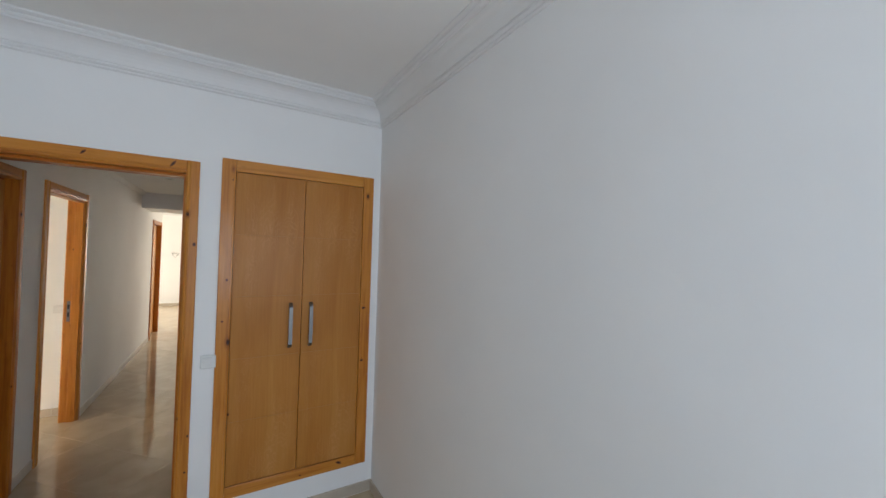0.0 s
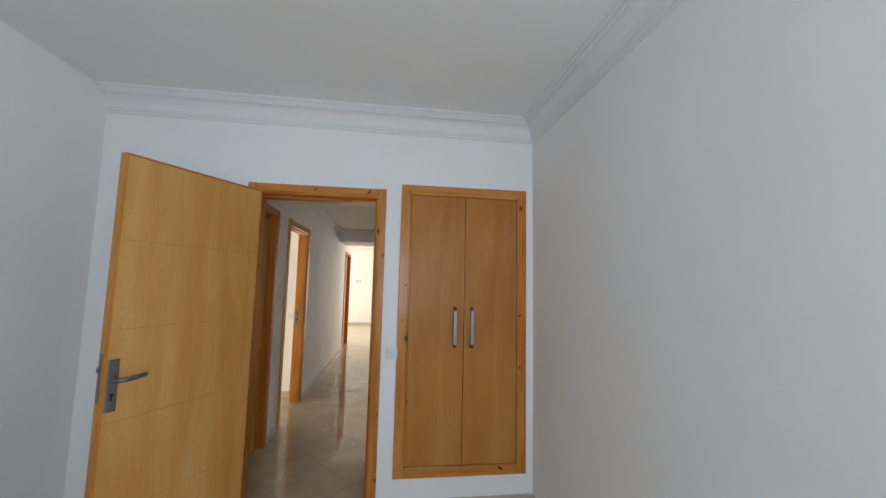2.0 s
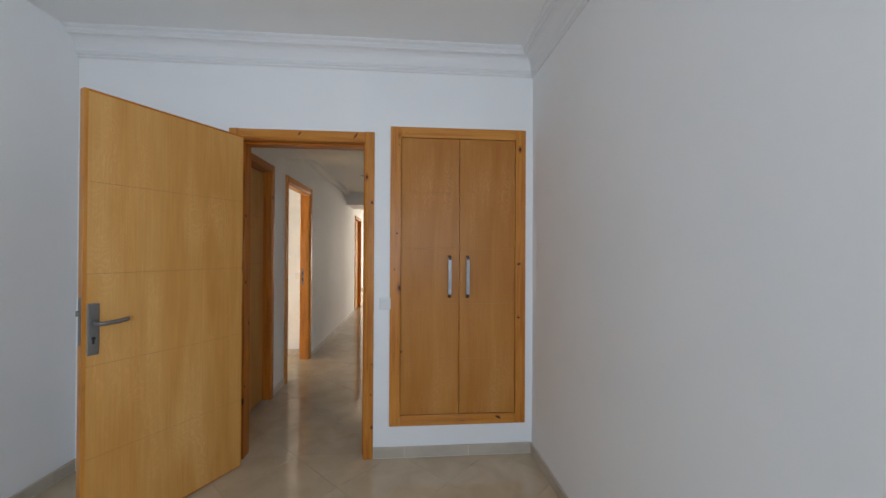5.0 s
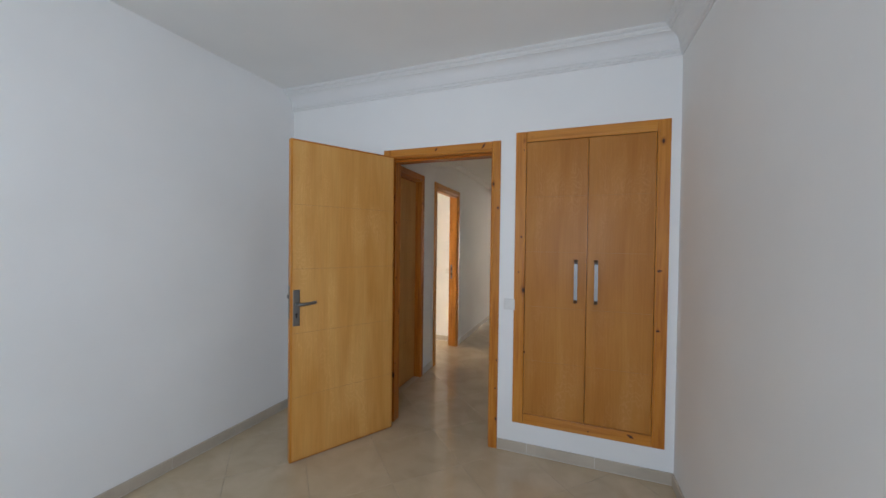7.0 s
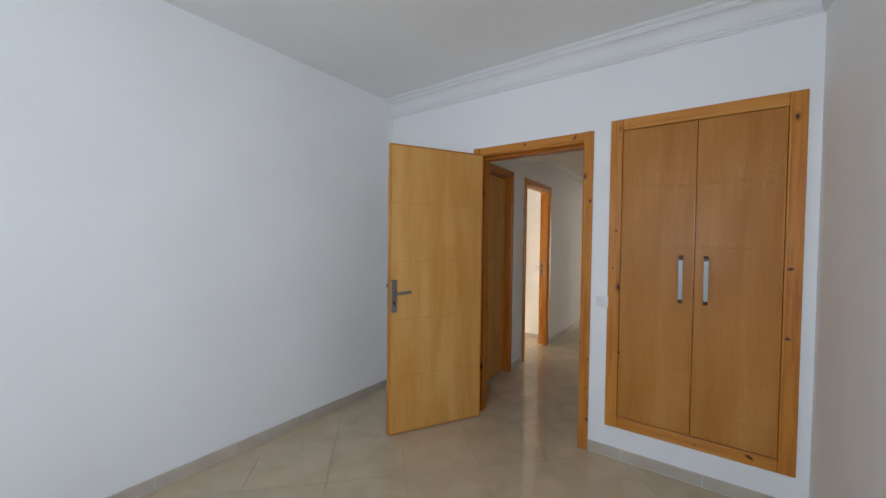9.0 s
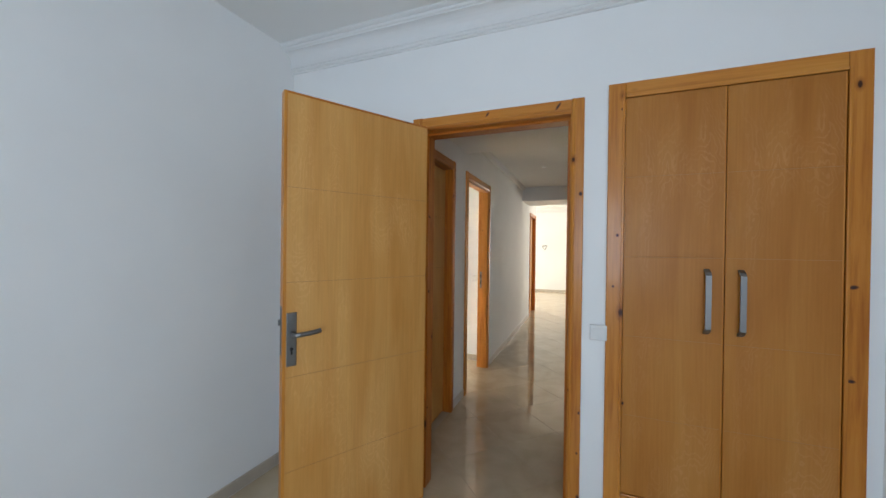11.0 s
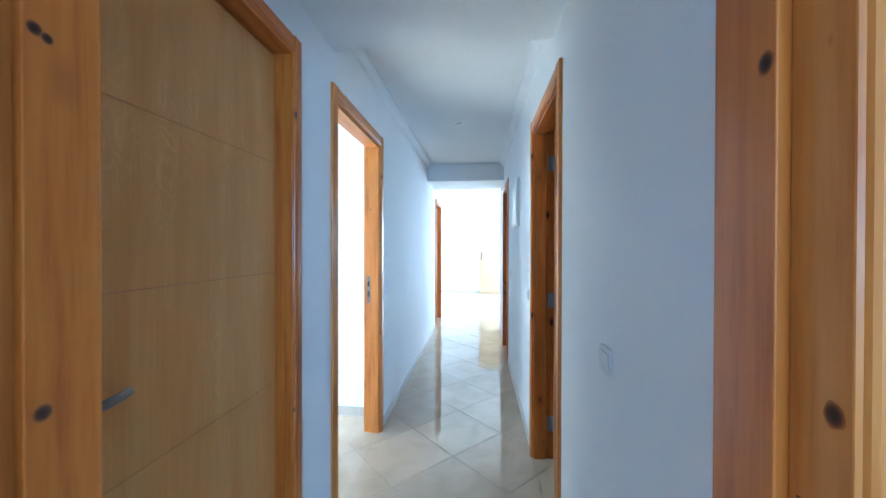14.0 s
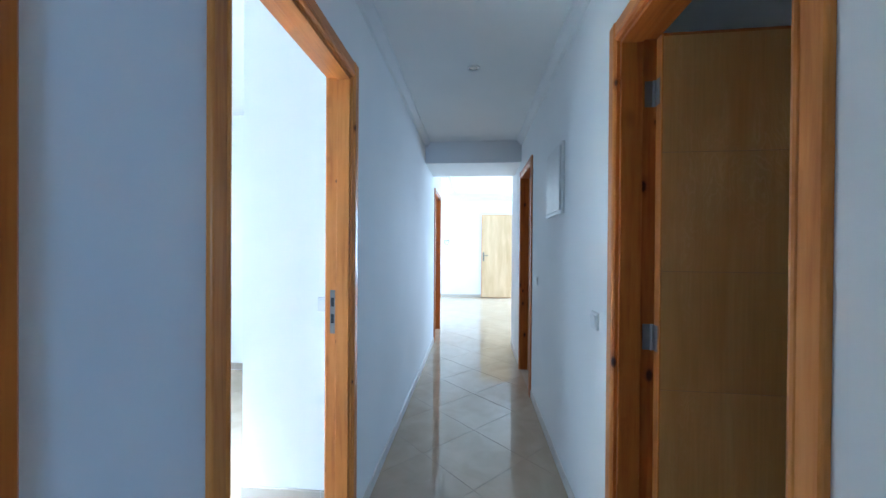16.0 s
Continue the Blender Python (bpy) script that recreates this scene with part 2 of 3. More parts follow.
def wall_boxes(axis, a0, a1, t0, t1, z1, openings=()):
    """Boxes of a wall that runs along an axis from a0 to a1, t0 to t1 thick, round its openings (b0, b1, low, high)."""
    out, at = [], a0
    for b0, b1, low, high in sorted(openings):
        out += [(at, b0, 0, z1), (b0, b1, high, z1)] + ([(b0, b1, 0, low)] if low > 0 else [])
        at = b1
    out.append((at, a1, 0, z1))
    if axis == "x":
        return [(p, q, t0, t1, lo, hi) for p, q, lo, hi in out if q > p and hi > lo]
    return [(t0, t1, p, q, lo, hi) for p, q, lo, hi in out if q > p and hi > lo]


def prism(bm, profile, place):
    """Extrudes a profile between two ends; place(end, u, v) gives the corner."""
    ends = [[bm.verts.new(place(e, u, v)) for u, v in profile] for e in (0, 1)]
    n = len(profile)
    for i in range(n):
        bm.faces.new((ends[0][i], ends[0][(i + 1) % n], ends[1][(i + 1) % n], ends[1][i]))
    bm.faces.new(ends[0])
    bm.faces.new(ends[1][::-1])


# ---- the large structure ----
DOOR_Y = 2.615          # bedroom face of the wall with the door
HALL_Y = 2.745
XL, XR = -0.812, 0.228  # hall walls
LEFT = ((-1.57, DOOR_Y), (-1.665, -1.30))   # bedroom side walls, slightly out of square
RIGHT = ((1.27, DOOR_Y), (1.36, -1.30))
CEIL_BED, CEIL_LOW, CEIL_HALL, CEIL_SALON = 2.66, 2.27, 2.45, 2.66

structure("wall_north", wall_boxes("x", -1.9, 1.6, DOOR_Y, HALL_Y, 2.75, [(-0.654, 0.191, 0, 2.075), (0.35, 1.19, 0.235, 2.12)]), WALL,
          "white painted wall with the door and the wardrobe", "wall")
structure("wall_south", wall_boxes("x", -2.0, 1.7, -1.42, -1.30, 2.75, [(0.15, 1.25, 0.88, 2.13)]), WALL, "white painted wall with a window opening", "wall")
for name, ((xa, ya), (xb, yb)), out in (("wall_west", LEFT, -0.15), ("wall_east", RIGHT, 0.15)):
    bm = bmesh.new()
    prism(bm, [(0, 0), (out, 0), (out, 2.75), (0, 2.75)], lambda e, u, v, a=(xa, ya), b=(xb, yb): ((b if e else a)[0] + u, (b if e else a)[1], v))
    tagged(mesh_object(name, bm, WALL), "plain white painted bedroom wall", "wall", kind="structure")
structure("ceiling", [(-1.9, 1.6, -1.42, DOOR_Y, CEIL_BED, CEIL_BED + 0.08)], CEIL, "white painted flat ceiling of the bedroom", "ceiling")

# hall
P_DOOR, L_DOOR, R_DOOR = (2.75, 3.655), (3.958, 4.864), (3.838, 4.664)
L2_DOOR, R2_DOOR = (8.13, 9.0), (6.44, 7.22)


def hole(d):
    return (d[0] + 0.03, d[1] - 0.03, 0, 2.07)


structure("wall_hall_west", wall_boxes("y", HALL_Y, 9.10, XL - 0.10, XL, 2.75, [hole(P_DOOR), hole(L_DOOR), hole(L2_DOOR)]), WALL, "long white painted hall wall with doors", "wall")
structure("wall_hall_east", wall_boxes("y", HALL_Y, 8.10, XR, XR + 0.12, 2.75, [hole(R_DOOR), hole(R2_DOOR)]), WALL, "long white painted hall wall with doors", "wall")
structure("ceiling_hall_low", [(XL, XR, HALL_Y, 4.0, CEIL_LOW, 2.75)], CEIL, "lowered white ceiling at the hall's start", "ceiling")
structure("ceiling_hall", [(XL, XR, 4.0, 7.2, CEIL_HALL, CEIL_HALL + 0.08)], CEIL, "white raised ceiling of the hall", "ceiling")
structure("beam", [(XL, XR, 7.2, 7.95, 2.215, 2.75)], WALL, "white plastered beam across the hall", "beam")
for name, x, s in (("trim_west", XL, 1), ("trim_east", XR, -1)):
    bm = bmesh.new()
    pts = [(0, 0), (0, -0.055), (0.02, -0.05), (0.05, -0.02), (0.055, 0)]
    prism(bm, pts, lambda e, u, v, x=x, s=s: (x + s * u, 7.2 if e else 4.0, CEIL_HALL + v))
    tagged(mesh_object(name, bm, STUCCO), "small white plaster cove along the hall ceiling", "trim", kind="structure")

# side room behind the open door, bathroom, salon
structure("wall_side_room", [(-1.456, XL - 0.10, 5.03, 8.0, 0, 2.75), (-3.6, -1.456, 6.85, 6.97, 0, 2.75), (-3.72, -3.60, 3.80, 6.85, 0, 2.75)]
          + wall_boxes("x", -3.6, XL - 0.10, 3.68, 3.80, 2.75, [(-3.3, -2.2, 0.80, 2.20)]), WALL, "white painted walls of the bright side room", "wall")
structure("ceiling_side_room", [(-3.72, XL - 0.10, 3.68, 6.97, 2.66, 2.74)], CEIL, "white ceiling of the side room", "ceiling")
structure("wall_bathroom", [(XR + 0.12, 2.2, 3.35, 3.45, 0, 2.75), (XR + 0.12, 2.2, 4.70, 4.80, 0, 2.75), (2.2, 2.3, 3.35, 4.80, 0, 2.75)], WALL, "white painted walls of the unlit room", "wall")
structure("ceiling_bathroom", [(XR + 0.12, 2.3, 3.35, 4.80, 2.5, 2.58)], CEIL, "white ceiling of the unlit room", "ceiling")
# the end wall's opening is invented, to hold the hall's fill lamp
structure("wall_salon_end", wall_boxes("x", -4.0, 3.2, 12.65, 12.77, 2.75, [(1.0, 2.5, 0.3, 2.3)]), WALL, "white painted end wall of the bright salon", "wall")
structure("wall_salon", [(XR + 0.12, 3.2, 8.0, 8.10, 0, 2.75), (3.2, 3.32, 8.0, 12.77, 0, 2.75), (-4.0, XL - 0.10, 9.0, 9.10, 0, 2.75)]
          + wall_boxes("y", 9.10, 12.77, -4.12, -4.0, 2.75, [(9.6, 12.2, 0.6, 2.3)]), WALL, "white painted walls of the bright salon", "wall")
structure("ceiling_salon", [(-4.0, 3.2, 7.95, 12.65, CEIL_SALON, CEIL_SALON + 0.08)], CEIL, "white ceiling of the salon", "ceiling")
structure("ground", [(-300, 300, -300, 300, -6.2, -6.0)], EARTH, "dry open ground far below the windows", "ground")

# ---- cornices: two beads, a cove and two beads ----
P = 0.115
H = 0.15
CORNICE = [(0, 0), (0, -H), (0.010, -H), (0.014, -H + 0.006), (0.010, -H + 0.013), (0.018, -H + 0.017), (0.022, -H + 0.024), (0.017, -H + 0.031), (0.022, -H + 0.034)]
for k in range(7):
    a = k / 6 * math.pi / 2
    CORNICE.append((0.022 + 0.056 * (1 - math.cos(a)), -H + 0.034 + 0.076 * math.sin(a)))
CORNICE += [(0.082, -0.040), (0.084, -0.032), (0.092, -0.030), (0.097, -0.022), (0.094, -0.016), (0.104, -0.014), (P, -0.008), (P, 0)]


def cornice(name, a, b, inward, z, mitres=(1, 1)):
    """A moulding from a to b along a wall; inward points into the room; each end is mitred at an inner corner or cut square."""
    a, b, n = Vector(a), Vector(b), Vector(inward)
    d = (b - a).normalized()
    bm = bmesh.new()
    prism(bm, CORNICE, lambda e, u, v: (*((b - d * u * mitres[1] if e else a + d * u * mitres[0]) + n * u), z + v))
    return tagged(mesh_object(name, bm, STUCCO), "white moulded plaster cornice under the ceiling", "cornice", kind="structure")


cornice("trim_cornice_north", LEFT[0], RIGHT[0], (0, -1), CEIL_BED, (0, 1))
cornice("trim_cornice_east", RIGHT[0], RIGHT[1], (-1, 0), CEIL_BED)
cornice("trim_cornice_south", RIGHT[1], LEFT[1], (0, 1), CEIL_BED, (1, 0))
cornice("trim_cornice_salon_end", (3.2, 12.65), (-4.0, 12.65), (0, -1), CEIL_SALON)


structure("trim_salon_ceiling", [(-0.81, -0.785, 9.12, 12.5, CEIL_SALON - 0.03, CEIL_SALON), (-0.75, -0.725, 9.12, 12.5, CEIL_SALON - 0.03, CEIL_SALON)], STUCCO,
          "pair of white plaster bands on the salon ceiling", "trim")


# ---- doors ----
def empty(name, m):
    e = new(name)
    e.empty_display_size = 0.1
    e.matrix_world = m
    return e


# a board with an eased outer edge, a groove and a round bead at the opening: share of the width, stand-off
MOULD = [(0, 0), (0, 0.009), (0.02, 0.012), (0.07, 0.014), (0.64, 0.0145), (0.67, 0.0130), (0.70, 0.0130), (0.73, 0.0155), (0.80, 0.0172), (0.87, 0.0165),
         (0.93, 0.0140), (0.96, 0.0100), (1, 0.0090), (1, 0)]


def casing(door, width, height, depth, both=True, pines=PINE_RED_SHADED, lining=None):
    """Trim and lining of a doorway. Local x along the wall, y into it; width and height are those of the trim's outside."""
    w, wt = 0.060, 0.067
    px, pz = pines[0], pines[2]
    for side in (-1, 1) if both else (-1,):
        y0 = 0.0 if side < 0 else depth
        for x0, way in ((0.0, 1), (width, -1)):
            bm = bmesh.new()
            prism(bm, MOULD, lambda e, u, v, x0=x0, way=way: (x0 + way * u * w, y0 + side * v, height if e else 0))
            part("casing_side", bm, pz, door)
        bm = bmesh.new()
        prism(bm, MOULD, lambda e, u, v: (width - w - 0.0005 if e else w + 0.0005, y0 + side * v, height - u * wt))
        part("casing_top", bm, px, door)
    lx, lz = (lining or pines)[0], (lining or pines)[2]
    t0, t1 = 0.031, 0.062
    back = depth + 0.008 if both else depth - 0.001
    boxpart("jamb", (t0, t1, -0.009, back, 0, height - t1 - 0.006), lz, door)
    boxpart("jamb", (width - t1, width - t0, -0.009, back, 0, height - t1 - 0.006), lz, door)
    boxpart("jamb_head", (t0, width - t0, -0.0085, back - 0.0005, height - t1 - 0.006, height - t0), lx, door)


def stops(door, width, height, y0, y1, pines=PINE_RED_SHADED):
    """The raised half of the rebate that the leaf shuts against."""
    t1 = 0.062
    boxpart("door_stop", (t1, t1 + 0.014, y0, y1, 0, height - t1 - 0.020), pines[2], door)
    boxpart("door_stop", (width - t1 - 0.014, width - t1, y0, y1, 0, height - t1 - 0.020), pines[2], door)
    boxpart("door_stop", (t1, width - t1, y0, y1, height - t1 - 0.020, height - t1 - 0.006), pines[0], door)


GROOVE = 0.0010         # half of the groove's width


def core_mesh(width, z0, z1, thick, band=0.006, edge=0.006, lip=0.014):
    """The core of a flush leaf, hinged at x = 0, its outer face at y = 0 and thick into +y."""
    bm = bmesh.new()
    box(bm, band, width - lip, 0.0016, thick - 0.0016, z0 + edge, z1 - edge)
    return bm


def add_panels(ob, width, z0, z1, thick, panels, material, band=0.006, edge=0.006, lip=0.014):
    """Veneered panels on both faces, with a groove between one and the next."""
    step = (z1 - z0) / panels
    for k in range(panels):
        lo, hi = z0 + k * step + (GROOVE if k else edge), z0 + (k + 1) * step - (GROOVE if k < panels - 1 else edge)
        for y0, y1 in ((0.0, 0.0015), (thick - 0.0015, thick)):
            boxpart("panel", (band, width - lip, y0, y1, lo, hi), material, ob, "", 0.0005)


def leaf(door, m, width, z0, z1, material, panels=5, thick=0.04):
    ob = part("leaf", core_mesh(width, z0, z1, thick), CORE, door, "flush plywood leaf with thin horizontal grooves")
    ob.matrix_local = m
    add_panels(ob, width, z0, z1, thick, panels, material)
    for x0, x1 in ((0, 0.006), (width - 0.014, width)):
        boxpart("edge_band", (x0, x1, 0, thick, z0, z1), PINE[2], ob, "solid pine edge strip", 0.0015)
    for lo, hi in ((z0, z0 + 0.006), (z1 - 0.011, z1)):
        boxpart("edge_band", (0.006, width - 0.014, -0.0004, thick + 0.0004, lo, hi), PINE_RED_SHADED[0], ob, "solid reddish pine edge strip", 0.0015)
    return ob


def tube(bm, pts, rx, ry=None, seg=10):
    """A round bar along a bent line."""
    pts = [Vector(p) for p in pts]
    rings = []
    for i, p in enumerate(pts):
        d = (pts[min(i + 1, len(pts) - 1)] - pts[max(i - 1, 0)]).normalized()
        side = d.cross(Vector((0, 0, 1)))
        side = side.normalized() if side.length > 0.01 else Vector((1, 0, 0))
        up = side.cross(d)
        rings.append([bm.verts.new(p + side * rx * math.cos(2 * math.pi * k / seg) + up * (ry or rx) * math.sin(2 * math.pi * k / seg)) for k in range(seg)])
    for a, b in zip(rings, rings[1:]):
        for k in range(seg):
            bm.faces.new((a[k], a[(k + 1) % seg], b[(k + 1) % seg], b[k]))
    bm.faces.new(rings[0])
    bm.faces.new(rings[-1][::-1])


def lever_set(ob, x, z, thick, way, faces=(0, 1)):
    """Plate, lever and keyhole on a leaf's faces; way is the side to which the lever points."""
    for f in faces:
        s, y = (-1, 0.0) if f == 0 else (1, thick)
        plate = boxpart("handle_plate", (x - 0.021, x + 0.021, min(y, y + s * 0.008), max(y, y + s * 0.008), z - 0.140, z + 0.090), STEEL, ob, "brushed steel back plate", 0.003)
        bm = bmesh.new()
        tube(bm, [(x, y + s * 0.007, z), (x, y + s * 0.040, z), (x + way * 0.006, y + s * 0.050, z), (x + way * 0.022, y + s * 0.055, z + 0.001),
                  (x + way * 0.062, y + s * 0.055, z + 0.003), (x + way * 0.100, y + s * 0.052, z + 0.007), (x + way * 0.110, y + s * 0.050, z + 0.009)], 0.008, 0.010)
        part("lever", bm, STEEL, plate, "curved brushed steel lever")
        bm = bmesh.new()
        box(bm, x - 0.004, x + 0.004, min(y + s * 0.0081, y + s * 0.0088), max(y + s * 0.0081, y + s * 0.0088), z - 0.090, z - 0.068, 0)
        bmesh.ops.create_cone(bm, cap_ends=True, segments=14, radius1=0.0075, radius2=0.0075, depth=0.0008,
                              matrix=Matrix.Translation((x, y + s * 0.0085, z - 0.066)) @ Matrix.Rotation(math.pi / 2, 4, "X"))
        part("keyhole", bm, DARK, plate)


def lock_edge(ob, width, z, thick):
    boxpart("lock_plate", (width + 0.0002, width + 0.0025, thick / 2 - 0.011, thick / 2 + 0.011, z - 0.14, z + 0.07), STEEL, ob, "steel lock face plate", 0.0008)
    boxpart("latch", (width + 0.0025, width + 0.013, thick / 2 - 0.006, thick / 2 + 0.006, z - 0.012, z + 0.012), STEEL, ob, "steel latch bolt", 0.002)


def strike(door, x, y, z, s):
    """Strike plate with two holes on a jamb's face at x."""
    p = boxpart("strike_plate", (min(x, x + s * 0.002), max(x, x + s * 0.002), y - 0.011, y + 0.011, z - 0.13, z + 0.06), STEEL, door, "steel strike plate", 0.0006)
    for lo, hi in ((-0.012, 0.026), (-0.085, -0.045)):
        boxpart("strike_hole", (min(x + s * 0.0021, x + s * 0.0026), max(x + s * 0.0021, x + s * 0.0026), y - 0.007, y + 0.007, z + lo, z + hi), DARK, p, "", 0)


def hinge(door, x, y, z):
    bm = bmesh.new()
    bmesh.ops.create_cone(bm, cap_ends=True, segments=12, radius1=0.0055, radius2=0.0055, depth=0.09, matrix=Matrix.Translation((x, y, z)))
    box(bm, x - 0.0045, x - 0.0025, y - 0.030, y, z - 0.045, z + 0.045)
    part("hinge", bm, HINGE, door, "steel butt hinge")


def knot(thing, x, y, z, half_w, half_h, tilt=0.0, turn=0):
    """A dark oval knot with a reddish rim, almost flush with the board; turn 0 faces -y, -90 faces -x and 90 faces +x."""
    bm = bmesh.new()
    n = 18
    middle = bm.verts.new((0, -1, 0))
    rim = []
    for k in range(n):
        a = 2 * math.pi * k / n
        wobble = 1 + 0.05 * math.sin(3 * a + x * 40) + 0.05 * math.sin(5 * a + z * 30)
        rim.append(bm.verts.new((wobble * math.cos(a), 0, wobble * math.sin(a))))
    for k in range(n):
        bm.faces.new((rim[k], rim[(k + 1) % n], middle))
    ob = part("knot", bm, KNOT, thing, "dark oval pine knot")
    ob.matrix_local = pose(x, y, z, 0, 0, turn) @ pose(0, 0, 0, 0, -tilt, 0) @ Matrix.Diagonal((half_w, 0.0006, half_h, 1))


# bedroom door, wide open into the bedroom
d = tagged(empty("door_1", pose(-0.684, DOOR_Y, 0)), "open plywood door with varnished pine trim", "door", kind="structure")
casing(d, 0.904, 2.108, 0.13, pines=PINE)
stops(d, 0.904, 2.108, 0.045, 0.128)
ang = math.degrees(math.atan2(1.963 - 2.607, -0.986 + 0.612))
lf = leaf(d, pose(0.066, -0.012, 0, 0, 0, ang), 0.745, 0.005, 2.050, PLY)
lever_set(lf, 0.709, 1.012, 0.04, -1)
lock_edge(lf, 0.745, 1.06, 0.04)
strike(d, 0.904 - 0.062, 0.026, 1.05, -1)
for z in (0.22, 1.04, 1.86):
    hinge(d, 0.062, -0.020, z)

for x, z, a, b, tilt in ((-0.252, 2.084, 0.016, 0.006, 50), (0.100, 2.080, 0.024, 0.007, 55), (0.207, 1.652, 0.009, 0.012, 0), (0.212, 0.609, 0.006, 0.008, 0),
                         (0.212, 0.205, 0.009, 0.014, 10), (0.205, 0.415, 0.006, 0.007, 0)):
    knot(d, x + 0.684, -0.0148, z, a, b, tilt)
for x, y, z, size in ((0.8276, 0.056, 1.490, 0.010), (0.8416, 0.006, 1.193, 0.009), (0.8416, -0.002, 0.66, 0.007), (0.8276, 0.075, 1.62, 0.006)):
    knot(d, x, y, z, size, size * 1.2, 0, -90)
for y, z, size in ((0.056, 1.565, 0.009), (0.068, 1.560, 0.007), (0.062, 1.133, 0.011), (0.058, 0.46, 0.008)):
    knot(d, 0.0764, y, z, size, size, 0, 90)

# closed door in the hall
d = tagged(empty("door_2", pose(XL, P_DOOR[0], 0, 0, 0, 90)), "closed plywood door with varnished pine trim", "door", kind="structure")
casing(d, 0.905, 2.108, 0.10, both=False)
lf = leaf(d, pose(0.063, 0.057, 0), 0.779, 0.008, 2.037, PLY)
lever_set(lf, 0.055, 1.02, 0.04, 1, faces=(0,))

# doorway of the bright side room
d = tagged(empty("door_3", pose(XL, L_DOOR[0], 0, 0, 0, 90)), "open doorway with varnished pine trim", "door", kind="structure")
casing(d, 0.906, 2.10, 0.10, pines=PINE)
stops(d, 0.906, 2.10, 0.002, 0.058, PINE)
strike(d, 0.906 - 0.062, 0.078, 1.05, -1)

for x, z in ((-0.874, 1.583), (-0.852, 1.583), (-0.866, 1.24), (-0.871, 0.885), (-0.862, 0.42)):
    knot(d, 0.9055 - 0.062 - 0.0006, XL - x, z, 0.007, 0.009, 0, -90)

# dark room, leaf swung in
d = tagged(empty("door_4", pose(XR, R_DOOR[1], 0, 0, 0, -90)), "plywood door standing open into the unlit room", "door", kind="structure")
casing(d, 0.826, 2.10, 0.12, pines=PINE, lining=PINE_RED_SHADED)
stops(d, 0.826, 2.10, 0.002, 0.075)
lf = leaf(d, pose(0.103, 0.123, 0, 0, 0, 88), 0.685, 0.012, 2.030, PLY)
for z in (0.22, 0.99, 1.84):
    hinge(d, 0.0675, 0.116, z)
    boxpart("hinge_plate", (0.070, 0.096, 0.1195, 0.1212, z - 0.045, z + 0.045), HINGE, d, "steel hinge plate on the leaf's edge", 0.0005)

d = tagged(empty("door_5", pose(XR, R2_DOOR[1], 0, 0, 0, -90)), "closed plywood door with pine trim in a shaded red tone", "door", kind="structure")
casing(d, 0.78, 2.10, 0.12, both=False)
leaf(d, pose(0.063, 0.075, 0), 0.654, 0.008, 2.030, PLY)

d = tagged(empty("door_6", pose(XL, L2_DOOR[0], 0, 0, 0, 90)), "closed plywood door near the salon", "door", kind="structure")
casing(d, 0.87, 2.10, 0.10, both=False)
leaf(d, pose(0.063, 0.058, 0), 0.744, 0.008, 2.030, PLY)

# pale door against the salon's end wall
d = tagged(empty("door_7", pose(0.78, 12.60, 0, 0, 0, 180)), "pale plywood door standing open at the end wall", "door", kind="structure")
lf = leaf(d, pose(0, 0, 0), 0.85, 0.010, 2.13, PLY_PALE, panels=1)
lever_set(lf, 0.80, 1.08, 0.04, -1, faces=(1,))

# ---- built-in wardrobe ----
WX0, WX1, WZ0, WZ1 = 0.323, 1.219, 0.205, 2.150
ward = tagged(empty("wardrobe", pose(WX0, DOOR_Y, WZ0)), "built-in two-door plywood wardrobe with knotty pine trim", "wardrobe")
W, T = WX1 - WX0, WZ1 - WZ0
w = 0.070
for x0 in (0.0, W - w):
    bm = bmesh.new()
    box(bm, x0, x0 + w, -0.014, 0, 0, T, 0.003)
    xi = x0 + w - 0.012 if x0 == 0 else x0
    box(bm, xi, xi + 0.012, -0.018, -0.002, w - 0.01, T - w + 0.01, 0.003)
    part("frame_side", bm, PINE[2], ward, "knotty varnished pine board")
for z0 in (0.0, T - w):
    bm = bmesh.new()
    box(bm, w + 0.0006, W - w - 0.0006, -0.014, 0, z0, z0 + w, 0.003)
    zi = z0 + w - 0.012 if z0 == 0 else z0
    box(bm, w + 0.001, W - w - 0.001, -0.018, -0.002, zi, zi + 0.012, 0.003)
    part("frame_rail", bm, PINE[0], ward, "knotty varnished pine board")
bm = bmesh.new()
for dims in ((0.028, 0.044, 0.002, 0.5, 0.032, T - 0.032), (W - 0.044, W - 0.028, 0.002, 0.5, 0.032, T - 0.032), (0.028, W - 0.028, 0.5, 0.516, 0.032, T - 0.032),
             (0.0445, W - 0.0445, 0.002, 0.499, 0.032, 0.048), (0.0445, W - 0.0445, 0.002, 0.499, T - 0.048, T - 0.032)):
    box(bm, *dims)
part("carcass", bm, CAVITY, ward)
for x, z, a, b, tilt in ((1.172, 1.258, 0.016, 0.009, 10), (1.170, 0.903, 0.014, 0.008, 0), (1.038, 0.248, 0.022, 0.009, -25), (0.367, 1.455, 0.007, 0.008, 0), (0.352, 1.220, 0.006, 0.007, 0),
                         (0.3985, 0.690, 0.006, 0.010, 0), (0.385, 0.42, 0.006, 0.008, 0), (0.380, 2.03, 0.005, 0.007, 0), (0.80, 0.232, 0.006, 0.005, 0)):
    knot(ward, x - WX0, -0.0183 if 0.392 < x < 0.41 else -0.0143, z - WZ0, a, b, tilt)
mid = 0.775 - WX0
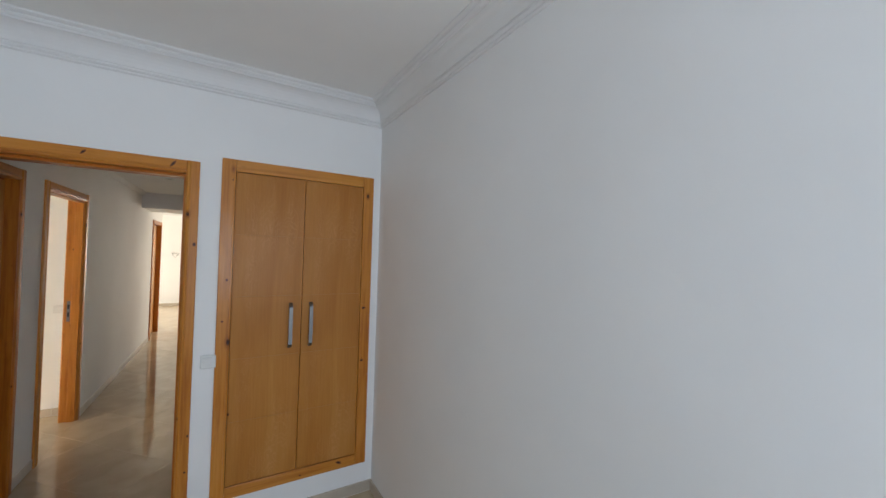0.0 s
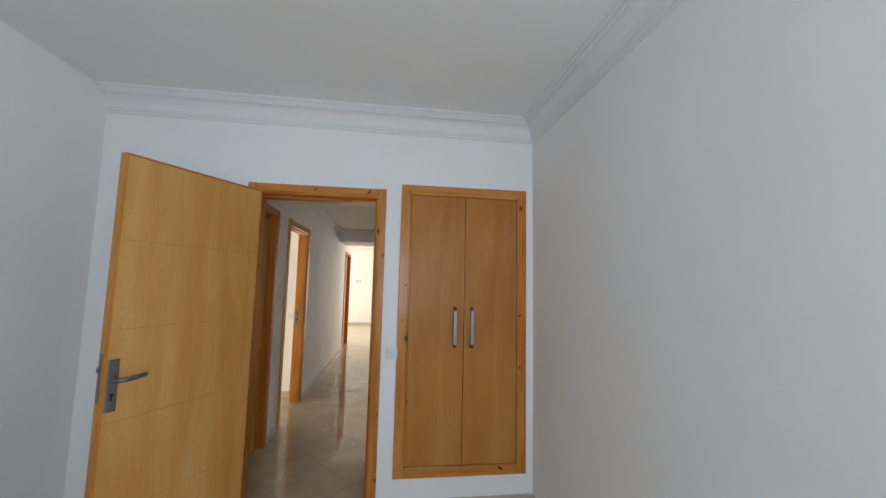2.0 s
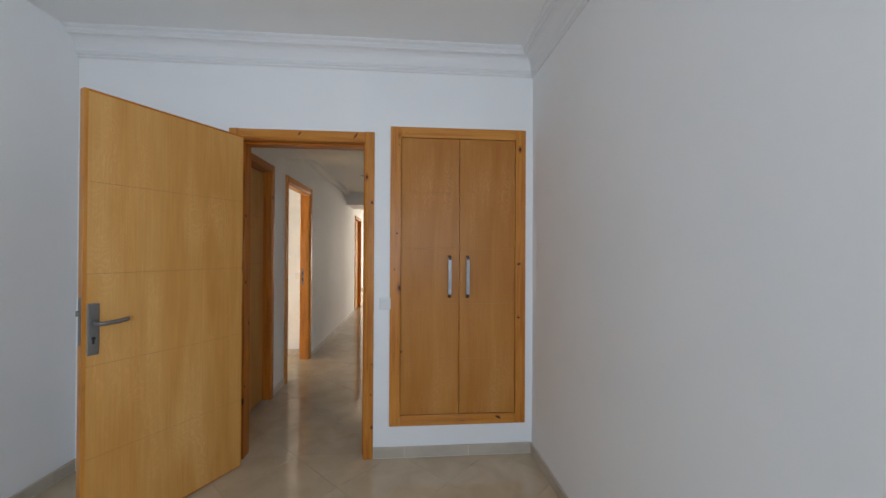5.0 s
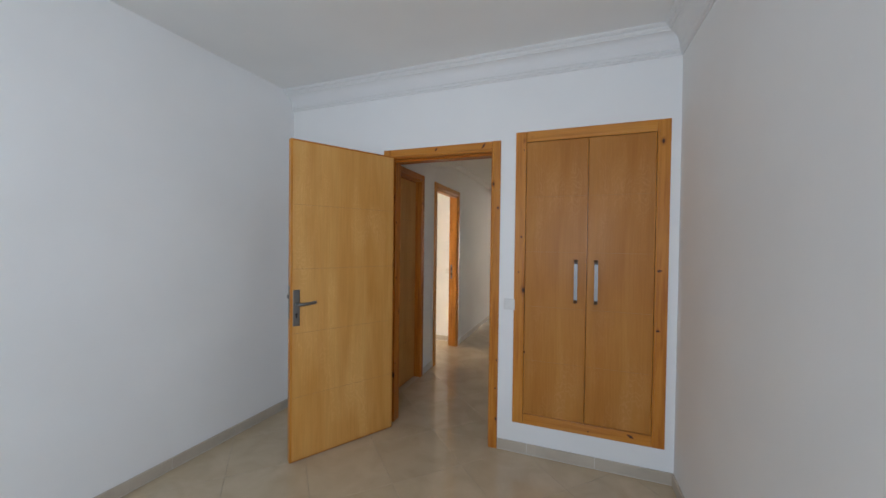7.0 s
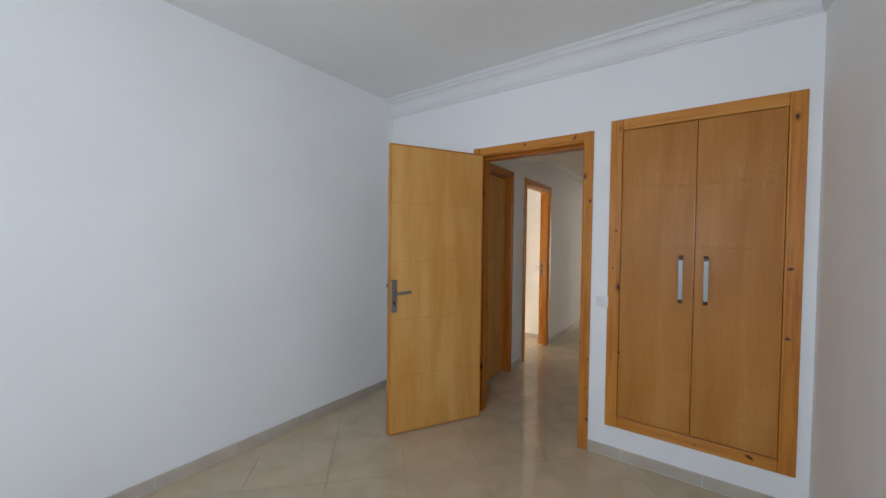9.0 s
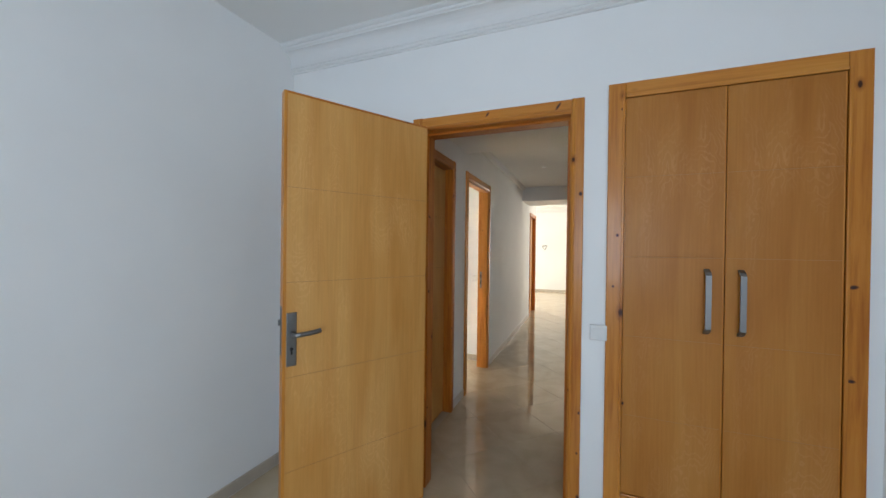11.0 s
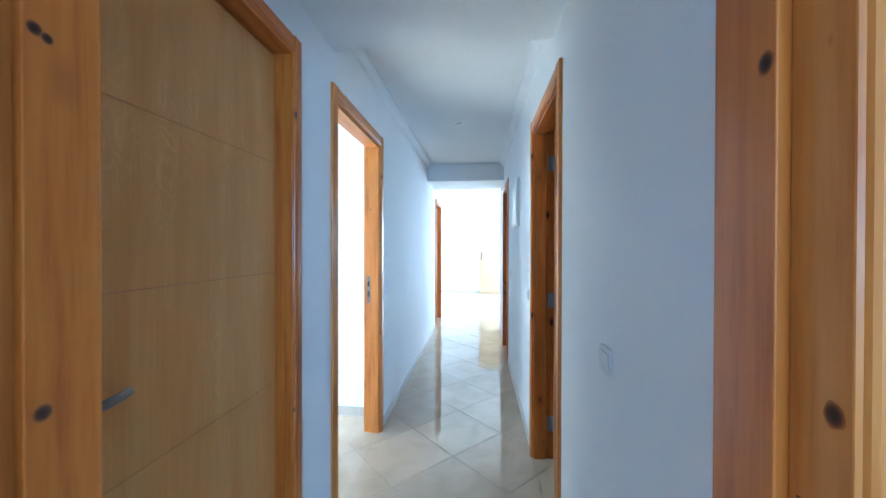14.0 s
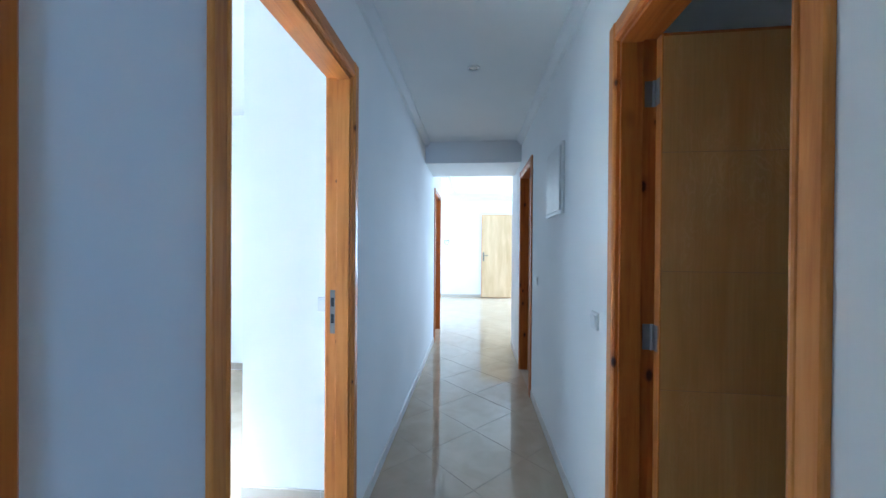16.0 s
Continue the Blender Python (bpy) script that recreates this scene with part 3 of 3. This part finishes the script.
for x0, x1, hx in ((w + 0.002, mid - 0.0018, 0.711 - WX0), (mid + 0.0018, W - w - 0.002, 0.829 - WX0)):
    dw = x1 - x0
    lf = part("wardrobe_door", core_mesh(dw, w + 0.0015, T - w - 0.0015, 0.022, 0.004, 0.001, 0.006), CORE, ward, "plywood door with thin horizontal grooves")
    lf.matrix_local = pose(x0, -0.010, 0)
    add_panels(lf, dw, w + 0.0015, T - w - 0.0015, 0.022, 5, PLY_DIM_ORANGE, 0.004, 0.001, 0.006)
    for e0, e1 in ((0, 0.004), (dw - 0.006, dw)):
        boxpart("edge_band", (e0, e1, 0.0005, 0.0215, w + 0.0015, T - w - 0.0015), PINE[2], lf, "solid pine edge strip", 0.001)
    bm = bmesh.new()
    lo, hi, cx = 1.035 - WZ0, 1.312 - WZ0, hx - x0
    prism(bm, [(0, lo), (-0.022, lo + 0.012), (-0.034, lo + 0.026), (-0.034, hi - 0.026), (-0.022, hi - 0.012), (0, hi), (0, hi - 0.010), (-0.017, hi - 0.021), (-0.028, hi - 0.032),
               (-0.028, lo + 0.032), (-0.017, lo + 0.021), (0, lo + 0.010)], lambda e, u, v, cx=cx: (cx + (0.0105 if e else -0.0105), u, v))
    part("handle", bm, STEEL, lf, "bowed flat brushed steel pull")


# ---- switches, spots, panel ----
def light_switch(m, label="white plastic light switch on the wall"):
    s = tagged(empty("light_switch", m), label, "light switch", group="light switches")
    boxpart("plate", (-0.037, 0.037, -0.010, 0.007, -0.036, 0.036), PLASTIC, s, "", 0.004)
    bm = bmesh.new()
    prism(bm, [(-0.009, -0.024), (-0.0125, -0.024), (-0.0155, 0.024), (-0.009, 0.024)], lambda e, u, v: (0.027 if e else -0.027, u, v))
    part("rocker", bm, PLASTIC, s)
    return s


light_switch(pose(0.293, DOOR_Y - 0.007, 1.0))
light_switch(pose(XR, 3.307, 1.022, 0, 0, -90))
light_switch(pose(XR, 4.818, 1.0, 0, 0, -90))
light_switch(pose(XR, 6.182, 1.04, 0, 0, -90))
light_switch(pose(-1.02, 5.03, 1.008))


def spot(x, y, z):
    s = tagged(empty("ceiling_spot", pose(x, y, z)), "small round recessed ceiling spot, switched off", "ceiling light", group="hall ceiling spots")
    bm = bmesh.new()
    ring = [(0.030, -0.001), (0.031, -0.006), (0.038, -0.006), (0.043, -0.002), (0.043, 0.0), (0.030, 0.0)]
    n = 28
    rows = [[bm.verts.new((r * math.cos(2 * math.pi * k / n), r * math.sin(2 * math.pi * k / n), h)) for r, h in ring] for k in range(n)]
    for k in range(n):
        for j in range(len(ring)):
            bm.faces.new((rows[k][j], rows[(k + 1) % n][j], rows[(k + 1) % n][(j + 1) % len(ring)], rows[k][(j + 1) % len(ring)]))
    part("rim", bm, RIM, s, "pale satin ring")
    bm = bmesh.new()
    bmesh.ops.create_cone(bm, cap_ends=True, segments=24, radius1=0.022, radius2=0.0295, depth=0.003, matrix=Matrix.Translation((0, 0, -0.002)))
    part("lamp", bm, LAMP, s, "unlit lamp face")


spot(-0.315, 3.39, CEIL_LOW)
spot(-0.287, 5.60, CEIL_HALL)

panel = tagged(empty("fuse_box", pose(XR, 5.55, 1.70, 0, 0, -90)), "white flat fuse box cover on the hall wall", "fuse box")
boxpart("frame", (-0.20, 0.20, -0.018, 0, -0.205, 0.205), PLASTIC, panel, "", 0.005)
boxpart("cover", (-0.18, 0.18, -0.026, -0.018, -0.185, 0.185), PLASTIC, panel, "", 0.004)

wires = tagged(empty("wall_lamp_wires", pose(-0.97, 12.65, 1.45)), "loose lamp wires from a small wall box", "wires")
boxpart("box_plate", (-0.07, 0.07, -0.006, 0, -0.03, 0.03), PLASTIC, wires)
for s in (-1, 1):
    bm = bmesh.new()
    tube(bm, [(s * 0.008, -0.005, 0.0), (s * 0.03, -0.04, 0.03), (s * 0.075, -0.05, 0.0), (s * 0.035, -0.05, -0.07), (s * 0.004, -0.05, -0.11)], 0.0055, seg=6)
    part("wire", bm, DARK, wires)


# ---- skirting of tile pieces ----
def skirting(name, a, b, inward, length=0.42, height=0.070, thick=0.011, start=0.0, tile=None):
    a, b, n = Vector((*a, 0)), Vector((*b, 0)), Vector((*inward, 0))
    d = (b - a).normalized()
    total = (b - a).length
    base = bmesh.new()
    prism(base, [(0, 0), (thick - 0.002, 0), (thick - 0.002, height - 0.001), (0, height - 0.001)], lambda e, u, v: (b if e else a) + n * u + Vector((0, 0, v)))
    root = tagged(mesh_object(name, base, GROUT_PALE), "beige tile skirting with pale joints", "skirting", kind="structure")
    at = -start
    while at < total:
        p, q = max(at, 0) + 0.0015, min(at + length, total) - 0.0015
        if q - p > 0.01:
            bm = bmesh.new()
            prism(bm, [(0.0005, 0.004), (thick, 0.004), (thick, height - 0.003), (thick - 0.003, height), (0.0005, height)],
                  lambda e, u, v, p=p, q=q: a + d * (q if e else p) + n * u + Vector((0, 0, v)))
            part("skirting_tile", bm, tile or SKIRT, root)
        at += length


skirting("baseboard_north_east", (0.2215, DOOR_Y), RIGHT[0], (0, -1), start=0.22)
skirting("baseboard_north_west", LEFT[0], (-0.6855, DOOR_Y), (0, -1))
skirting("baseboard_east", RIGHT[0], RIGHT[1], (-1, 0))
skirting("baseboard_west", LEFT[1], LEFT[0], (1, 0))
skirting("baseboard_hall_west", (XL, P_DOOR[1] + 0.002), (XL, L_DOOR[0] - 0.002), (1, 0), thick=0.007, tile=SKIRT_PALE)
skirting("baseboard_hall_west_far", (XL, L_DOOR[1] + 0.002), (XL, L2_DOOR[0] - 0.002), (1, 0), thick=0.007, tile=SKIRT_PALE)
skirting("baseboard_hall_east", (XR, HALL_Y), (XR, R_DOOR[0] - 0.002), (-1, 0), thick=0.007, tile=SKIRT_PALE)
skirting("baseboard_hall_east_mid", (XR, R_DOOR[1] + 0.002), (XR, R2_DOOR[0] - 0.002), (-1, 0), thick=0.007, tile=SKIRT_PALE)
skirting("baseboard_hall_east_far", (XR, R2_DOOR[1] + 0.002), (XR, 8.10), (-1, 0), thick=0.007, tile=SKIRT_PALE)
skirting("baseboard_side_room", (-1.456, 5.03), (XL - 0.13, 5.03), (0, -1))
skirting("baseboard_side_room_far", (-3.6, 6.85), (-1.456, 6.85), (0, -1))
skirting("baseboard_salon", (-4.0, 12.65), (3.2, 12.65), (0, -1))


# ---- floor of diagonal tiles ----
def clip(poly, rect):
    for axis, limit, sign in ((0, rect[0], 1), (0, rect[1], -1), (1, rect[2], 1), (1, rect[3], -1)):
        out = []
        for i, p in enumerate(poly):
            q = poly[(i + 1) % len(poly)]
            a, b = sign * (p[axis] - limit), sign * (q[axis] - limit)
            if a >= 0:
                out.append(p)
            if a * b < 0:
                f = a / (a - b)
                out.append((p[0] + f * (q[0] - p[0]), p[1] + f * (q[1] - p[1])))
        poly = out
        if not poly:
            return []
    return poly


floor = structure("floor", [(-4.1, 3.3, -1.42, 12.77, -0.12, -0.0025)], GROUT, "polished cream floor tiles laid diagonally", "floor")
HALF = 0.318            # half a tile's diagonal
OX, OY = -0.269, 5.838  # a joint crossing in the hall
GAP = 0.0016


def tile_area(rect):
    x0, x1, y0, y1 = rect
    loose = []
    for i in range(math.floor((x0 - OX) / HALF) - 1, math.ceil((x1 - OX) / HALF) + 2):
        for j in range(math.floor((y0 - OY) / HALF) - 1, math.ceil((y1 - OY) / HALF) + 2):
            if (i + j) % 2 == 0:
                continue
            cx, cy, h = OX + i * HALF, OY + j * HALF, HALF - GAP
            poly = clip([(cx - h, cy), (cx, cy - h), (cx + h, cy), (cx, cy + h)], rect)
            if len(poly) < 3:
                continue
            area = abs(sum(poly[k][0] * poly[(k + 1) % len(poly)][1] - poly[(k + 1) % len(poly)][0] * poly[k][1] for k in range(len(poly)))) / 2
            if area < 0.0008:
                continue
            bm = bmesh.new()
            mx, my = sum(p[0] for p in poly) / len(poly), sum(p[1] for p in poly) / len(poly)
            top = [bm.verts.new((mx + (x - mx) * 0.996, my + (y - my) * 0.996, 0.0)) for x, y in poly]
            low = [bm.verts.new((x, y, -0.0012)) for x, y in poly]
            bm.faces.new(top)
            for k in range(len(poly)):
                bm.faces.new((low[k], low[(k + 1) % len(poly)], top[(k + 1) % len(poly)], top[k]))
            part("floor_tile", bm, TILE, floor)


tile_area((XL, XR, 2.68, 8.0))
tile_area((-1.72, 1.36, -1.30, 2.68))
tile_area((-3.6, XL, 3.80, 6.85))
tile_area((-2.6, 2.6, 8.0, 12.65))
tile_area((XR, 2.2, 3.45, 4.70))
